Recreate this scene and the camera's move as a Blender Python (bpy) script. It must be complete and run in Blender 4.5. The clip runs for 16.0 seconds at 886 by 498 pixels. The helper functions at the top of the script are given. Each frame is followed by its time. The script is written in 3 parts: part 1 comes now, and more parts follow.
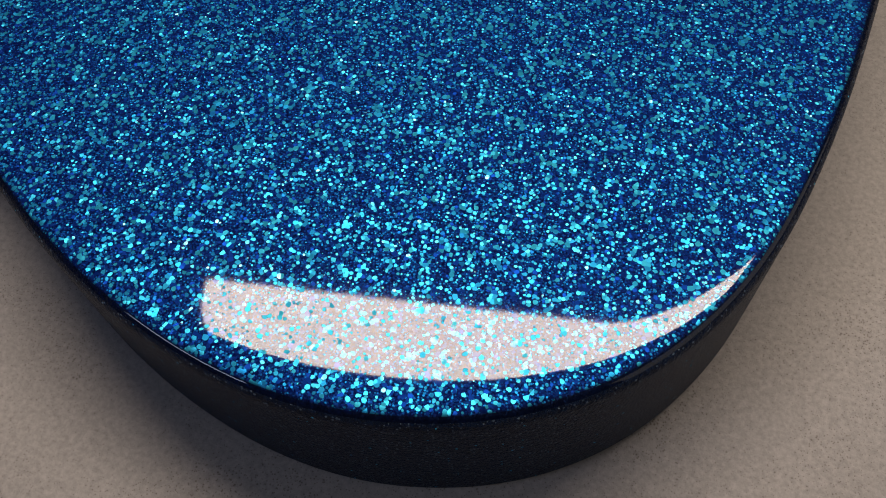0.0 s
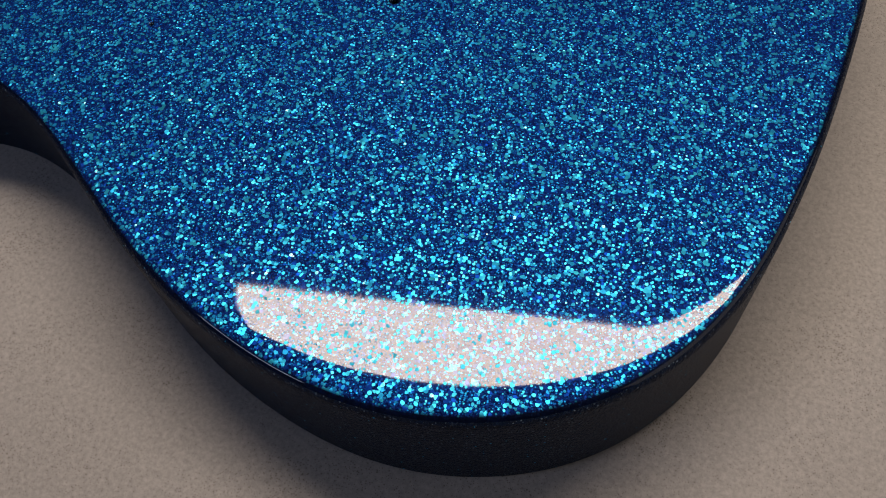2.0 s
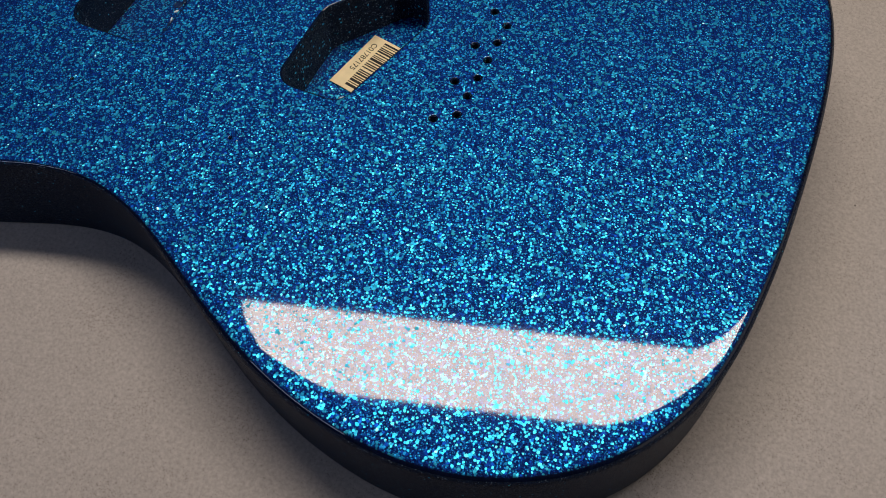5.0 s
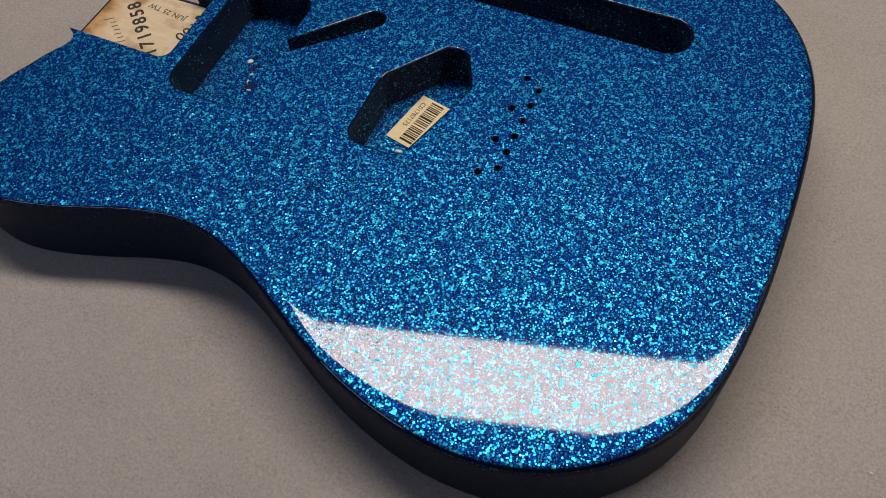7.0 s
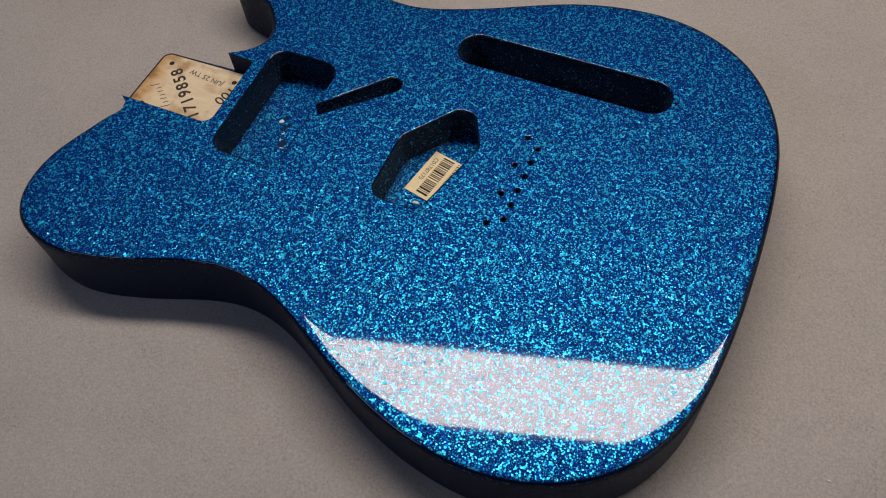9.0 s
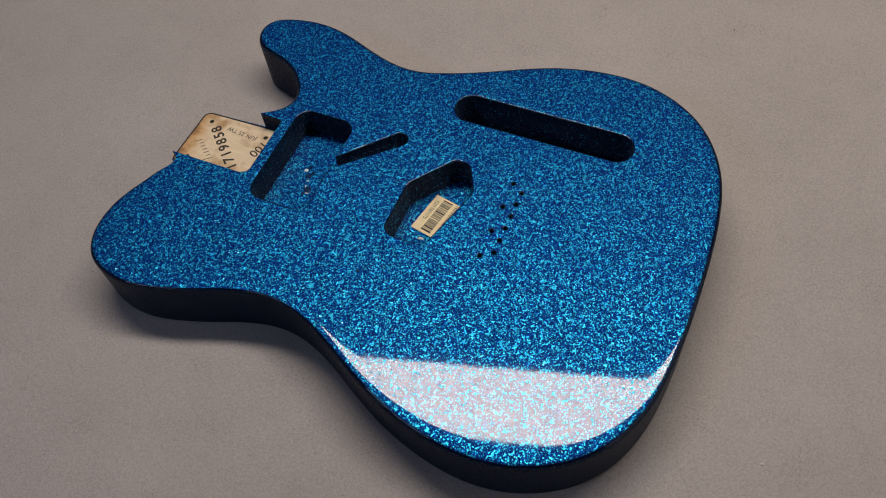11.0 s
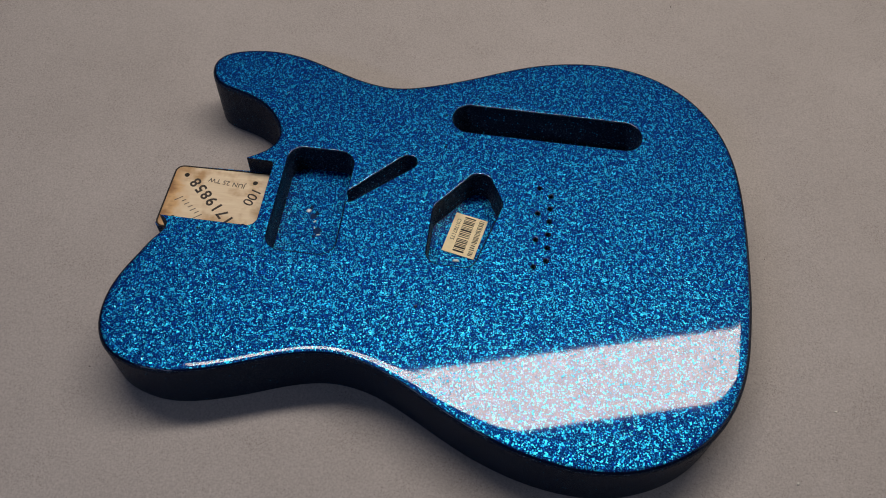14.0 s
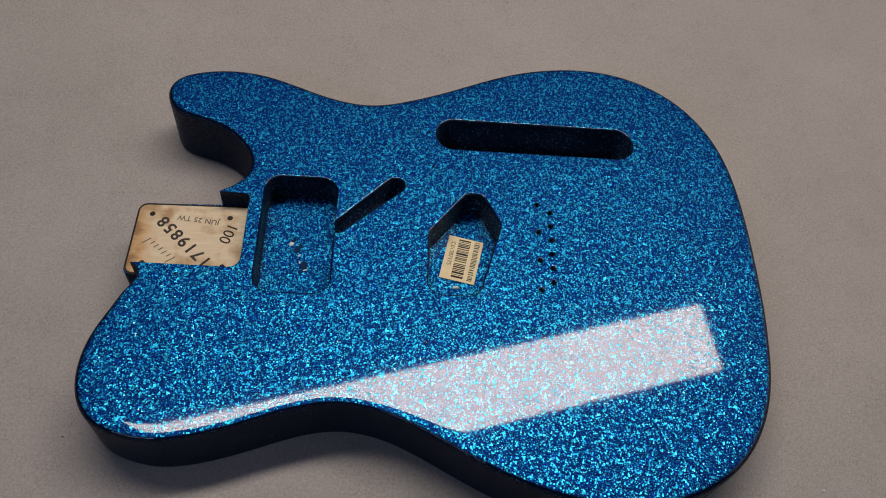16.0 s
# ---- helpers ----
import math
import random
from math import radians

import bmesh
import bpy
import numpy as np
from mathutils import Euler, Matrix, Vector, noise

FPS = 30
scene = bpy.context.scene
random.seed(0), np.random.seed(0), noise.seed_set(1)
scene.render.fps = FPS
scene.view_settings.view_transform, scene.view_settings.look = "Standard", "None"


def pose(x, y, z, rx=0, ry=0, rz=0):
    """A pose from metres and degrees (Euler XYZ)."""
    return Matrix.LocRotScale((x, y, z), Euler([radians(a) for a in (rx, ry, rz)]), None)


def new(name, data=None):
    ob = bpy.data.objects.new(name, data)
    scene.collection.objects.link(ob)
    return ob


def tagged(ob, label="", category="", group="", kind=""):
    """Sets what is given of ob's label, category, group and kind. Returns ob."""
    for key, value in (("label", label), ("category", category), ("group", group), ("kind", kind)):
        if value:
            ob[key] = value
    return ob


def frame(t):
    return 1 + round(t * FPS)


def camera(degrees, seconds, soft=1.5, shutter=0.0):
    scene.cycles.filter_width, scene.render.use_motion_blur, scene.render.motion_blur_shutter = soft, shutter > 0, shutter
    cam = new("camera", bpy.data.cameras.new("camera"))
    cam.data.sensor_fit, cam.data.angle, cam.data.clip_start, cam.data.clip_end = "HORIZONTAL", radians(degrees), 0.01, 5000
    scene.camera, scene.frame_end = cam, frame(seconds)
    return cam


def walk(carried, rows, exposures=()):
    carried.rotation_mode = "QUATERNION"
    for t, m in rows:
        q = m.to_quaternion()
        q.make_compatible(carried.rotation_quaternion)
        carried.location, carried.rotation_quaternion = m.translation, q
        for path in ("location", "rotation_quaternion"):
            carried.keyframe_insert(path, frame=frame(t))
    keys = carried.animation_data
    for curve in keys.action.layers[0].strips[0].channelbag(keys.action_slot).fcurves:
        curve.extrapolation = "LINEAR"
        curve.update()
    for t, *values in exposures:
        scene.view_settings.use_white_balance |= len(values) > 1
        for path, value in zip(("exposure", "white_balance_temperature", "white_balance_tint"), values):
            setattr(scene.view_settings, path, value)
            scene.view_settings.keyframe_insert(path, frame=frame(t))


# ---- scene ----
cam = camera(54.39, 16.0, soft=1.0)
# seconds, eye in metres (x, y, z), turn in degrees
PATH = [
    (0.0, 0.1080, -0.2008, 0.2129, 30.36, 2.29, 24.42),
    (0.5, 0.1093, -0.2050, 0.2227, 30.35, 2.43, 24.52),
    (1.0, 0.1093, -0.2090, 0.2313, 30.35, 2.67, 24.66),
    (1.5, 0.1108, -0.2137, 0.2427, 30.27, 3.06, 24.87),
    (2.0, 0.1114, -0.2145, 0.2525, 30.42, 3.53, 24.97),
    (2.5, 0.1115, -0.2132, 0.2573, 30.50, 3.86, 24.94),
    (3.0, 0.1112, -0.2132, 0.2675, 30.49, 4.08, 24.89),
    (3.5, 0.1069, -0.2144, 0.2780, 30.26, 3.69, 24.84),
    (4.0, 0.1012, -0.2172, 0.2908, 30.35, 2.93, 24.75),
    (4.2, 0.1014, -0.2172, 0.2952, 30.43, 3.08, 24.72),
    (6.3, 0.0989, -0.2455, 0.3671, 30.30, 2.51, 24.36),
    (6.5, 0.0977, -0.2490, 0.3719, 30.53, 2.72, 24.26),
    (7.0, 0.0992, -0.2532, 0.3848, 31.29, 3.38, 24.70),
    (7.5, 0.0972, -0.2549, 0.3969, 31.65, 3.51, 24.52),
    (8.0, 0.0965, -0.2584, 0.4107, 31.91, 3.52, 24.29),
    (8.5, 0.0985, -0.2636, 0.4280, 31.78, 3.57, 24.15),
    (9.0, 0.1026, -0.2686, 0.4498, 31.61, 3.88, 23.97),
    (9.2, 0.1077, -0.2726, 0.4608, 31.65, 4.13, 24.27),
    (11.3, 0.1276, -0.3105, 0.5449, 32.83, 4.34, 23.31),
    (11.5, 0.1269, -0.3090, 0.5462, 32.83, 4.23, 23.46),
    (12.0, 0.1120, -0.3193, 0.5544, 32.71, 2.81, 22.86),
    (12.5, 0.0815, -0.3289, 0.5567, 32.36, 2.65, 21.98),
    (13.0, 0.0381, -0.3321, 0.5512, 32.23, 2.42, 18.41),
    (13.5, -0.0049, -0.3293, 0.5446, 32.04, 0.69, 12.94),
    (14.0, -0.0429, -0.3266, 0.5340, 32.03, -1.46, 7.34),
    (14.5, -0.0732, -0.3218, 0.5261, 32.06, -2.80, 4.11),
    (15.0, -0.0914, -0.3103, 0.5208, 31.96, -3.60, 2.22),
    (15.5, -0.1078, -0.2901, 0.5142, 31.95, -4.31, 0.92),
    (16.0, -0.1089, -0.2904, 0.5135, 31.63, -4.92, 0.60),
]
walk(cam, [(t, pose(x, y, z, rx, ry, rz)) for t, x, y, z, rx, ry, rz in PATH], exposures=((0.0, 0.10, 6950, 10), (4.2, 0.09, 6850, 10), (9.2, 0.04, 6580, 10), (13.0, -0.02, 6500, 10), (14.5, -0.04, 6480, 10), (16.0, -0.10, 6480, 10)))

# ---- light ----
K = 0.00098          # one unit of the body's template, a millimetre, in metres
THICK = 0.044        # the height of the body's face
MAT = -0.0054        # the height of the felt that it lies on

world = bpy.data.worlds.new("room_air")
scene.world = world
world.use_nodes = True
world.node_tree.nodes["Background"].inputs["Color"].default_value = (0.55, 0.62, 0.75, 1)
world.node_tree.nodes["Background"].inputs["Strength"].default_value = 0.05


def axes_pose(centre, along, across):
    """A pose with x along and y across, z turned square to both."""
    x = Vector(along).normalized()
    z = x.cross(Vector(across)).normalized()
    return Matrix.Translation(centre) @ Matrix((x, z.cross(x), z)).transposed().to_4x4()


def area_lamp(name, m, wide, deep, radiance, colour):
    lamp = bpy.data.lights.new(name, "AREA")
    lamp.shape, lamp.size, lamp.size_y = "RECTANGLE", wide, deep
    lamp.energy, lamp.color = radiance * math.pi * wide * deep, colour
    ob = new(name, lamp)
    ob.matrix_world = m
    return ob


PANEL = axes_pose((0.010, 0.328, 1.121), (0.9599, 0.2802, -0.0002), (-0.2715, 0.9298, -0.2486))
PANEL_SIZE = (1.163, 0.140)
EAST_FILL = axes_pose((2.05, 0.35, 1.25), (0, 1, 0), (0, 0, 1))
EAST_FILL_SIZE = (2.4, 1.5)
FRONT = axes_pose((-0.80, -0.95, 1.10), (0.96, -0.28, 0), (0.15, 0.5, 0.6))
FRONT_SIZE = (0.60, 0.10)
area_lamp("panel_light", PANEL, *PANEL_SIZE, 18.4, (1.0, 0.90, 0.79))
# broad fill from the right, added in an unseen window; shadows lean left
area_lamp("east_fill_light", EAST_FILL, *EAST_FILL_SIZE, 0.44, (1.0, 0.96, 0.92))
area_lamp("front_light", FRONT, *FRONT_SIZE, 11.0, (0.50, 0.64, 1.0))

# ---- materials ----


def material(name):
    m = bpy.data.materials.new(name)
    m.use_nodes = True
    tree = m.node_tree
    return m, tree, tree.nodes["Principled BSDF"]


def node(tree, kind, **sockets):
    n = tree.nodes.new(kind)
    for key, value in sockets.items():
        n.inputs[key.replace("_", " ")].default_value = value
    return n


def ramp(tree, source, stops):
    r = tree.nodes.new("ShaderNodeValToRGB")
    while len(r.color_ramp.elements) < len(stops):
        r.color_ramp.elements.new(0.5)
    for e, (at, colour) in zip(r.color_ramp.elements, stops):
        e.position, e.color = at, (*colour, 1)
    tree.links.new(source, r.inputs["Fac"])
    return r.outputs["Color"]


def maths(tree, op, a, b, c=0.5):
    n = tree.nodes.new("ShaderNodeMath")
    n.operation = op
    for socket, value in zip(n.inputs, (a, b, c)):
        if isinstance(value, (int, float)):
            socket.default_value = value
        else:
            tree.links.new(value, socket)
    return n.outputs[0]


def vmaths(tree, op, a, b=None, scale=None):
    n = tree.nodes.new("ShaderNodeVectorMath")
    n.operation = op
    for socket, value in zip(n.inputs, (a, b)):
        if value is None:
            continue
        if isinstance(value, tuple):
            socket.default_value = value
        else:
            tree.links.new(value, socket)
    if scale is not None:
        n.inputs["Scale"].default_value = scale
    return n.outputs[0]


def mix(tree, fac, a, b, kind="RGBA"):
    n = tree.nodes.new("ShaderNodeMix")
    n.data_type = kind
    slot = {"RGBA": (6, 7, 2), "VECTOR": (4, 5, 1)}[kind]
    for socket, value in ((n.inputs[0], fac), (n.inputs[slot[0]], a), (n.inputs[slot[1]], b)):
        if isinstance(value, (int, float)):
            socket.default_value = value
        elif isinstance(value, tuple):
            socket.default_value = (*value, 1) if kind == "RGBA" else value
        else:
            tree.links.new(value, socket)
    return n.outputs[slot[2]]


def glitter_paint(name, flake, ground, metal, coat=1.0, coat_rough=0.035):
    """Blue metal flakes, each tilted its own way, in dark blue lacquer under a clear gloss coat.
    flake: how wide the flakes are in their cells; ground: how strong the fine flakes between them are."""
    m, tree, p = material(name)
    link = tree.links.new
    place = tree.nodes.new("ShaderNodeTexCoord").outputs["Object"]
    normal = tree.nodes.new("ShaderNodeNewGeometry").outputs["Normal"]
    layers = []
    for scale, tilt in ((860, 0.40), (1600, 0.55), (2800, 0.85)):        # broad bright flakes, middling ones, fine dust
        v = node(tree, "ShaderNodeTexVoronoi", Scale=scale, Randomness=1.0)
        v.voronoi_dimensions = "2D"                                      # the flakes lie flat in the face
        link(place, v.inputs["Vector"])
        lean = vmaths(tree, "SCALE", vmaths(tree, "SUBTRACT", v.outputs["Color"], (0.5, 0.5, 0.5)), scale=tilt)
        pick = node(tree, "ShaderNodeSeparateColor")
        link(v.outputs["Color"], pick.inputs[0])
        layers.append((v.outputs["Distance"], vmaths(tree, "NORMALIZE", vmaths(tree, "ADD", normal, lean)), pick.outputs))
    clump = node(tree, "ShaderNodeTexNoise", Scale=360.0, Detail=2.0)
    link(place, clump.inputs["Vector"])
    level = tree.nodes.new("ShaderNodeSeparateXYZ")                      # the flakes get smaller where the surface leans
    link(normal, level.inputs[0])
    level_size = maths(tree, "MINIMUM", maths(tree, "MAXIMUM", maths(tree, "MULTIPLY_ADD", level.outputs["Z"], 2.2, -1.15), 0.25), 1.0)
    crowd = maths(tree, "MULTIPLY", level_size, maths(tree, "MULTIPLY_ADD", clump.outputs["Fac"], 4.4, -1.15))
    (d0, n0, c0), (d1, n1, c1), (_, n2, c2) = layers


    def disc(away, wide):
        """1 on a flake, 0 off it, with a short soft edge."""
        return maths(tree, "MAXIMUM", maths(tree, "MINIMUM", maths(tree, "MULTIPLY", maths(tree, "SUBTRACT", wide, away), 7.0), 1.0), 0.0)

    broad = disc(d0, maths(tree, "MULTIPLY", maths(tree, "MULTIPLY", maths(tree, "MULTIPLY_ADD", c0[1], 0.85, 0.55), crowd), flake))
    middle = disc(d1, maths(tree, "MULTIPLY", maths(tree, "MULTIPLY_ADD", c1[1], 0.6, 0.7), 1.1 * flake))
    g = ground
    # the flakes' own mirror colours, and the tinted lacquer between and over them
    metals = (ramp(tree, c0[2], ((0.0, (0.001, 0.022, 0.16)), (0.30, (0.002, 0.055, 0.38)), (0.36, (0.012, 0.47, 1.0)), (1.0, (0.050, 0.72, 1.0)))),
              ramp(tree, c1[2], ((0.0, (0.001, 0.014, 0.10)), (0.6, (0.002, 0.06, 0.30)), (1.0, (0.005, 0.36, 0.90)))),
              ramp(tree, c2[0], ((0.0, (0.001, 0.005 * g, 0.01 + 0.03 * g)), (0.6, (0.001, 0.014 * g, 0.01 + 0.09 * g)), (1.0, (0.002, 0.08 * g, 0.02 + 0.28 * g)))))
    tints = (ramp(tree, c0[2], ((0.0, (0.001, 0.022, 0.26)), (0.30, (0.001, 0.045, 0.44)), (0.36, (0.008, 0.37, 1.0)), (1.0, (0.020, 0.56, 1.0)))),
             ramp(tree, c1[2], ((0.0, (0.001, 0.010, 0.22)), (0.6, (0.001, 0.030, 0.42)), (1.0, (0.003, 0.20, 0.90)))),
             ramp(tree, c2[0], ((0.0, (0.001, 0.008 * g, 0.02 + 0.15 * g)), (0.6, (0.001, 0.022 * g, 0.02 + 0.33 * g)), (1.0, (0.001, 0.06 * g, 0.02 + 0.54 * g)))))
    metals, tints = (mix(tree, broad, mix(tree, middle, three[2], three[1]), three[0]) for three in (metals, tints))
    # the glitter goes dark blue where the surface leans, along the rolled edge
    level_mask = maths(tree, "MINIMUM", maths(tree, "MAXIMUM", maths(tree, "MULTIPLY_ADD", level.outputs["Z"], 16.0, -14.9), 0.0), 1.0)
    metals, tints = (mix(tree, level_mask, dark, colour) for dark, colour in (((0.001, 0.006, 0.03), metals), ((0.001, 0.005, 0.03), tints)))
    bends = mix(tree, broad, mix(tree, middle, n2, n1, "VECTOR"), n0, "VECTOR")
    tint = tree.nodes.new("ShaderNodeBsdfPrincipled")
    blend = tree.nodes.new("ShaderNodeMixShader")
    blend.inputs[0].default_value = metal
    link(metals, p.inputs["Base Color"])
    link(tints, tint.inputs["Base Color"])
    p.inputs["Metallic"].default_value = 1.0
    link(maths(tree, "MULTIPLY_ADD", broad, -0.12, 0.48), p.inputs["Roughness"])
    tint.inputs["Roughness"].default_value, tint.inputs["Specular IOR Level"].default_value = 0.6, 0.1
    for shader in (p, tint):
        link(bends, shader.inputs["Normal"])
        shader.inputs["Coat Weight"].default_value = coat
        shader.inputs["Coat Roughness"].default_value = coat_rough
        shader.inputs["Coat IOR"].default_value = 1.43
    link(tint.outputs[0], blend.inputs[1])
    link(p.outputs[0], blend.inputs[2])
    link(blend.outputs[0], tree.nodes["Material Output"].inputs["Surface"])
    # the bright flakes stand up through the gloss and break its reflections
    proud = maths(tree, "MULTIPLY", maths(tree, "MULTIPLY", broad, maths(tree, "GREATER_THAN", c0[2], 0.76)), maths(tree, "GREATER_THAN", level.outputs["Z"], 0.9985))
    steep = vmaths(tree, "NORMALIZE", vmaths(tree, "ADD", normal, vmaths(tree, "SCALE", vmaths(tree, "SUBTRACT", n0, normal), scale=3.2)))
    for shader in (p, tint):
        link(mix(tree, proud, normal, steep, "VECTOR"), shader.inputs["Coat Normal"])
        link(maths(tree, "MULTIPLY_ADD", proud, 0.03, coat_rough), shader.inputs["Coat Roughness"])
    return m


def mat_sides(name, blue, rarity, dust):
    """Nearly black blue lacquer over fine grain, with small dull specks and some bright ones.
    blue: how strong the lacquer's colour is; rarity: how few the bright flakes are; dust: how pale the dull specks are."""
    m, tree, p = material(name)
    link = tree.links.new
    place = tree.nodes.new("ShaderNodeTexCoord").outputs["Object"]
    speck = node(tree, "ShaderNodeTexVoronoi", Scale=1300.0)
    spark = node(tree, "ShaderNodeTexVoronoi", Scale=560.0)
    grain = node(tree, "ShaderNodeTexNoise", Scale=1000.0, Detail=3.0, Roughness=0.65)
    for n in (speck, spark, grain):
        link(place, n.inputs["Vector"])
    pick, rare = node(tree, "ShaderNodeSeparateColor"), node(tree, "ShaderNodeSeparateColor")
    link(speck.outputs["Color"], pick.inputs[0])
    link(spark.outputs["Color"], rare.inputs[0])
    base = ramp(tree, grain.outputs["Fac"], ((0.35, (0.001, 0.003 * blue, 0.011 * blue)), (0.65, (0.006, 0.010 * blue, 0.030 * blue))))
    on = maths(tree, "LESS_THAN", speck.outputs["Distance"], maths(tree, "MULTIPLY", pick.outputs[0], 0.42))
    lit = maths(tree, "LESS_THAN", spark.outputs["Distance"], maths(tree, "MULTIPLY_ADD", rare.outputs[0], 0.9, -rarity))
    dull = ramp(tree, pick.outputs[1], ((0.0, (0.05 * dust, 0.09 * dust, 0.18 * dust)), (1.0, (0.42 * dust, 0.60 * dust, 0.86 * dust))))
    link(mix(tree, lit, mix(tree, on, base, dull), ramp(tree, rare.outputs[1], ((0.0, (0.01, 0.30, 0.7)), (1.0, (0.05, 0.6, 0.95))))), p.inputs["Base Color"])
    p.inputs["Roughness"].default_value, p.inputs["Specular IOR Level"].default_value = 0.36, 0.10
    bump = node(tree, "ShaderNodeBump", Strength=1.0, Distance=0.0012)
    link(grain.outputs["Fac"], bump.inputs["Height"])
    link(bump.outputs["Normal"], p.inputs["Normal"])
    return m


def mat_cloth():
    """Grey-beige fine felt with small dark pits and soft blotches."""
    m, tree, p = material("grey_beige_felt")
    link = tree.links.new
    place = tree.nodes.new("ShaderNodeTexCoord").outputs["Object"]
    blotch = node(tree, "ShaderNodeTexNoise", Scale=7.0, Detail=5.0, Roughness=0.6)
    fibre = node(tree, "ShaderNodeTexNoise", Scale=700.0, Detail=5.0, Roughness=0.75)
    pits = node(tree, "ShaderNodeTexVoronoi", Scale=1200.0)
    patch = node(tree, "ShaderNodeTexNoise", Scale=38.0, Detail=3.0)
    for n in (blotch, fibre, pits, patch):
        link(place, n.inputs["Vector"])
    base = ramp(tree, blotch.outputs["Fac"], ((0.3, (0.445, 0.408, 0.398)), (0.7, (0.497, 0.457, 0.448))))
    grain = ramp(tree, fibre.outputs["Fac"], ((0.32, (0.77, 0.77, 0.77)), (0.68, (1.14, 1.14, 1.14))))
    pit = ramp(tree, maths(tree, "ADD", maths(tree, "MULTIPLY_ADD", fibre.outputs["Fac"], 0.5, pits.outputs["Distance"]), maths(tree, "MULTIPLY", patch.outputs["Fac"], 0.55)), ((0.58, (0.56, 0.53, 0.50)), (0.80, (1, 1, 1))))
    both = tree.nodes.new("ShaderNodeVectorMath")
    both.operation = "MULTIPLY"
    link(base, both.inputs[0])
    link(grain, both.inputs[1])
    link(vmaths(tree, "MULTIPLY", both.outputs[0], pit), p.inputs["Base Color"])
    bump = node(tree, "ShaderNodeBump", Strength=0.5, Distance=0.0006)
    link(fibre.outputs["Fac"], bump.inputs["Height"])
    link(bump.outputs["Normal"], p.inputs["Normal"])
    p.inputs["Roughness"].default_value = 0.92
    p.inputs["Specular IOR Level"].default_value = 0.2
    return m


def mat_wood():
    """Pale bare timber, sealed, with grain along x and brown blotches."""
    m, tree, p = material("bare_pale_timber")
    link = tree.links.new
    place = tree.nodes.new("ShaderNodeTexCoord").outputs["Object"]
    stretch = tree.nodes.new("ShaderNodeMapping")
    stretch.inputs["Scale"].default_value = (0.12, 1.0, 1.0)
    link(place, stretch.inputs["Vector"])
    grain = node(tree, "ShaderNodeTexNoise", Scale=420.0, Detail=5.0, Roughness=0.6)
    link(stretch.outputs[0], grain.inputs["Vector"])
    stain = node(tree, "ShaderNodeTexNoise", Scale=55.0, Detail=4.0)
    link(place, stain.inputs["Vector"])
    wood = ramp(tree, grain.outputs["Fac"], ((0.3, (0.76, 0.59, 0.40)), (0.7, (0.89, 0.74, 0.54))))
    dirt = ramp(tree, stain.outputs["Fac"], ((0.30, (0.62, 0.48, 0.34)), (0.46, (1, 1, 1))))
    spot = tree.nodes.new("ShaderNodeSeparateXYZ")                       # scorched and stained towards the open end
    link(place, spot.inputs[0])
    reach = maths(tree, "MULTIPLY_ADD", spot.outputs["X"], -38.0, maths(tree, "MULTIPLY_ADD", grain.outputs["Fac"], 0.5, maths(tree, "MULTIPLY_ADD", stain.outputs["Fac"], 1.5, -0.35)))
    scorch = ramp(tree, maths(tree, "SUBTRACT", reach, 10.0), ((0.45, (1, 1, 1)), (0.78, (0.80, 0.62, 0.42)), (1.0, (0.42, 0.27, 0.16))))
    link(vmaths(tree, "MULTIPLY", vmaths(tree, "MULTIPLY", wood, dirt), scorch), p.inputs["Base Color"])
    p.inputs["Roughness"].default_value = 0.55
    return m


def mat_plain(name, colour, rough=0.6, metal=0.0, spot=0.12, scale=90.0):
    m, tree, p = material(name)
    place = tree.nodes.new("ShaderNodeTexCoord").outputs["Object"]
    n = node(tree, "ShaderNodeTexNoise", Scale=scale, Detail=4.0)
    tree.links.new(place, n.inputs["Vector"])
    low, high = (tuple(c * (1 + s) for c in colour) for s in (-spot, spot))
    tree.links.new(ramp(tree, n.outputs["Fac"], ((0.3, low), (0.7, high))), p.inputs["Base Color"])
    p.inputs["Roughness"].default_value, p.inputs["Metallic"].default_value = rough, metal
    return m


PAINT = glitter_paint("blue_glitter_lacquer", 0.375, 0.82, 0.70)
# nearly black blue, given to faces by how far they lean
SIDES = mat_sides("lacquer_darker_by_facing", 1.9, 0.70, 0.36)
FELT = mat_cloth()
# dark blue for the steep walls of the cavities and holes
CAVITY_WALLS = mat_sides("dark_blue_cavity_walls_with_flakes", 1.7, 0.58, 0.5)
WOOD = mat_wood()
EDGE = mat_plain("burnt_timber_edge", (0.012, 0.008, 0.006), 0.7, spot=0.5, scale=300)
INK = mat_plain("black_stamp_ink", (0.045, 0.034, 0.030), 0.7, spot=0.9, scale=900)
PENCIL = mat_plain("grey_pencil", (0.13, 0.10, 0.085), 0.7, spot=0.35, scale=1200)
PAPER = mat_plain("cream_label_paper", (0.93, 0.78, 0.49), 0.5, spot=0.06, scale=200)
PRINT = mat_plain("black_label_print", (0.012, 0.011, 0.010), 0.7, spot=0.3, scale=800)
BARE = mat_plain("white_filler_and_glint", (0.74, 0.86, 0.95), 0.35, spot=0.05)
WALL = mat_plain("room_wall_paint", (0.26, 0.29, 0.34), 0.9, spot=0.05, scale=2)
CEIL = mat_plain("room_ceiling_paint", (0.30, 0.30, 0.30), 0.9, spot=0.05, scale=2)
METAL = mat_plain("white_lamp_housing", (0.7, 0.7, 0.7), 0.4, spot=0.03)
DARK_LACQUER = mat_plain("dark_blue_gloss", (0.01, 0.03, 0.10), 0.12, spot=0.3)
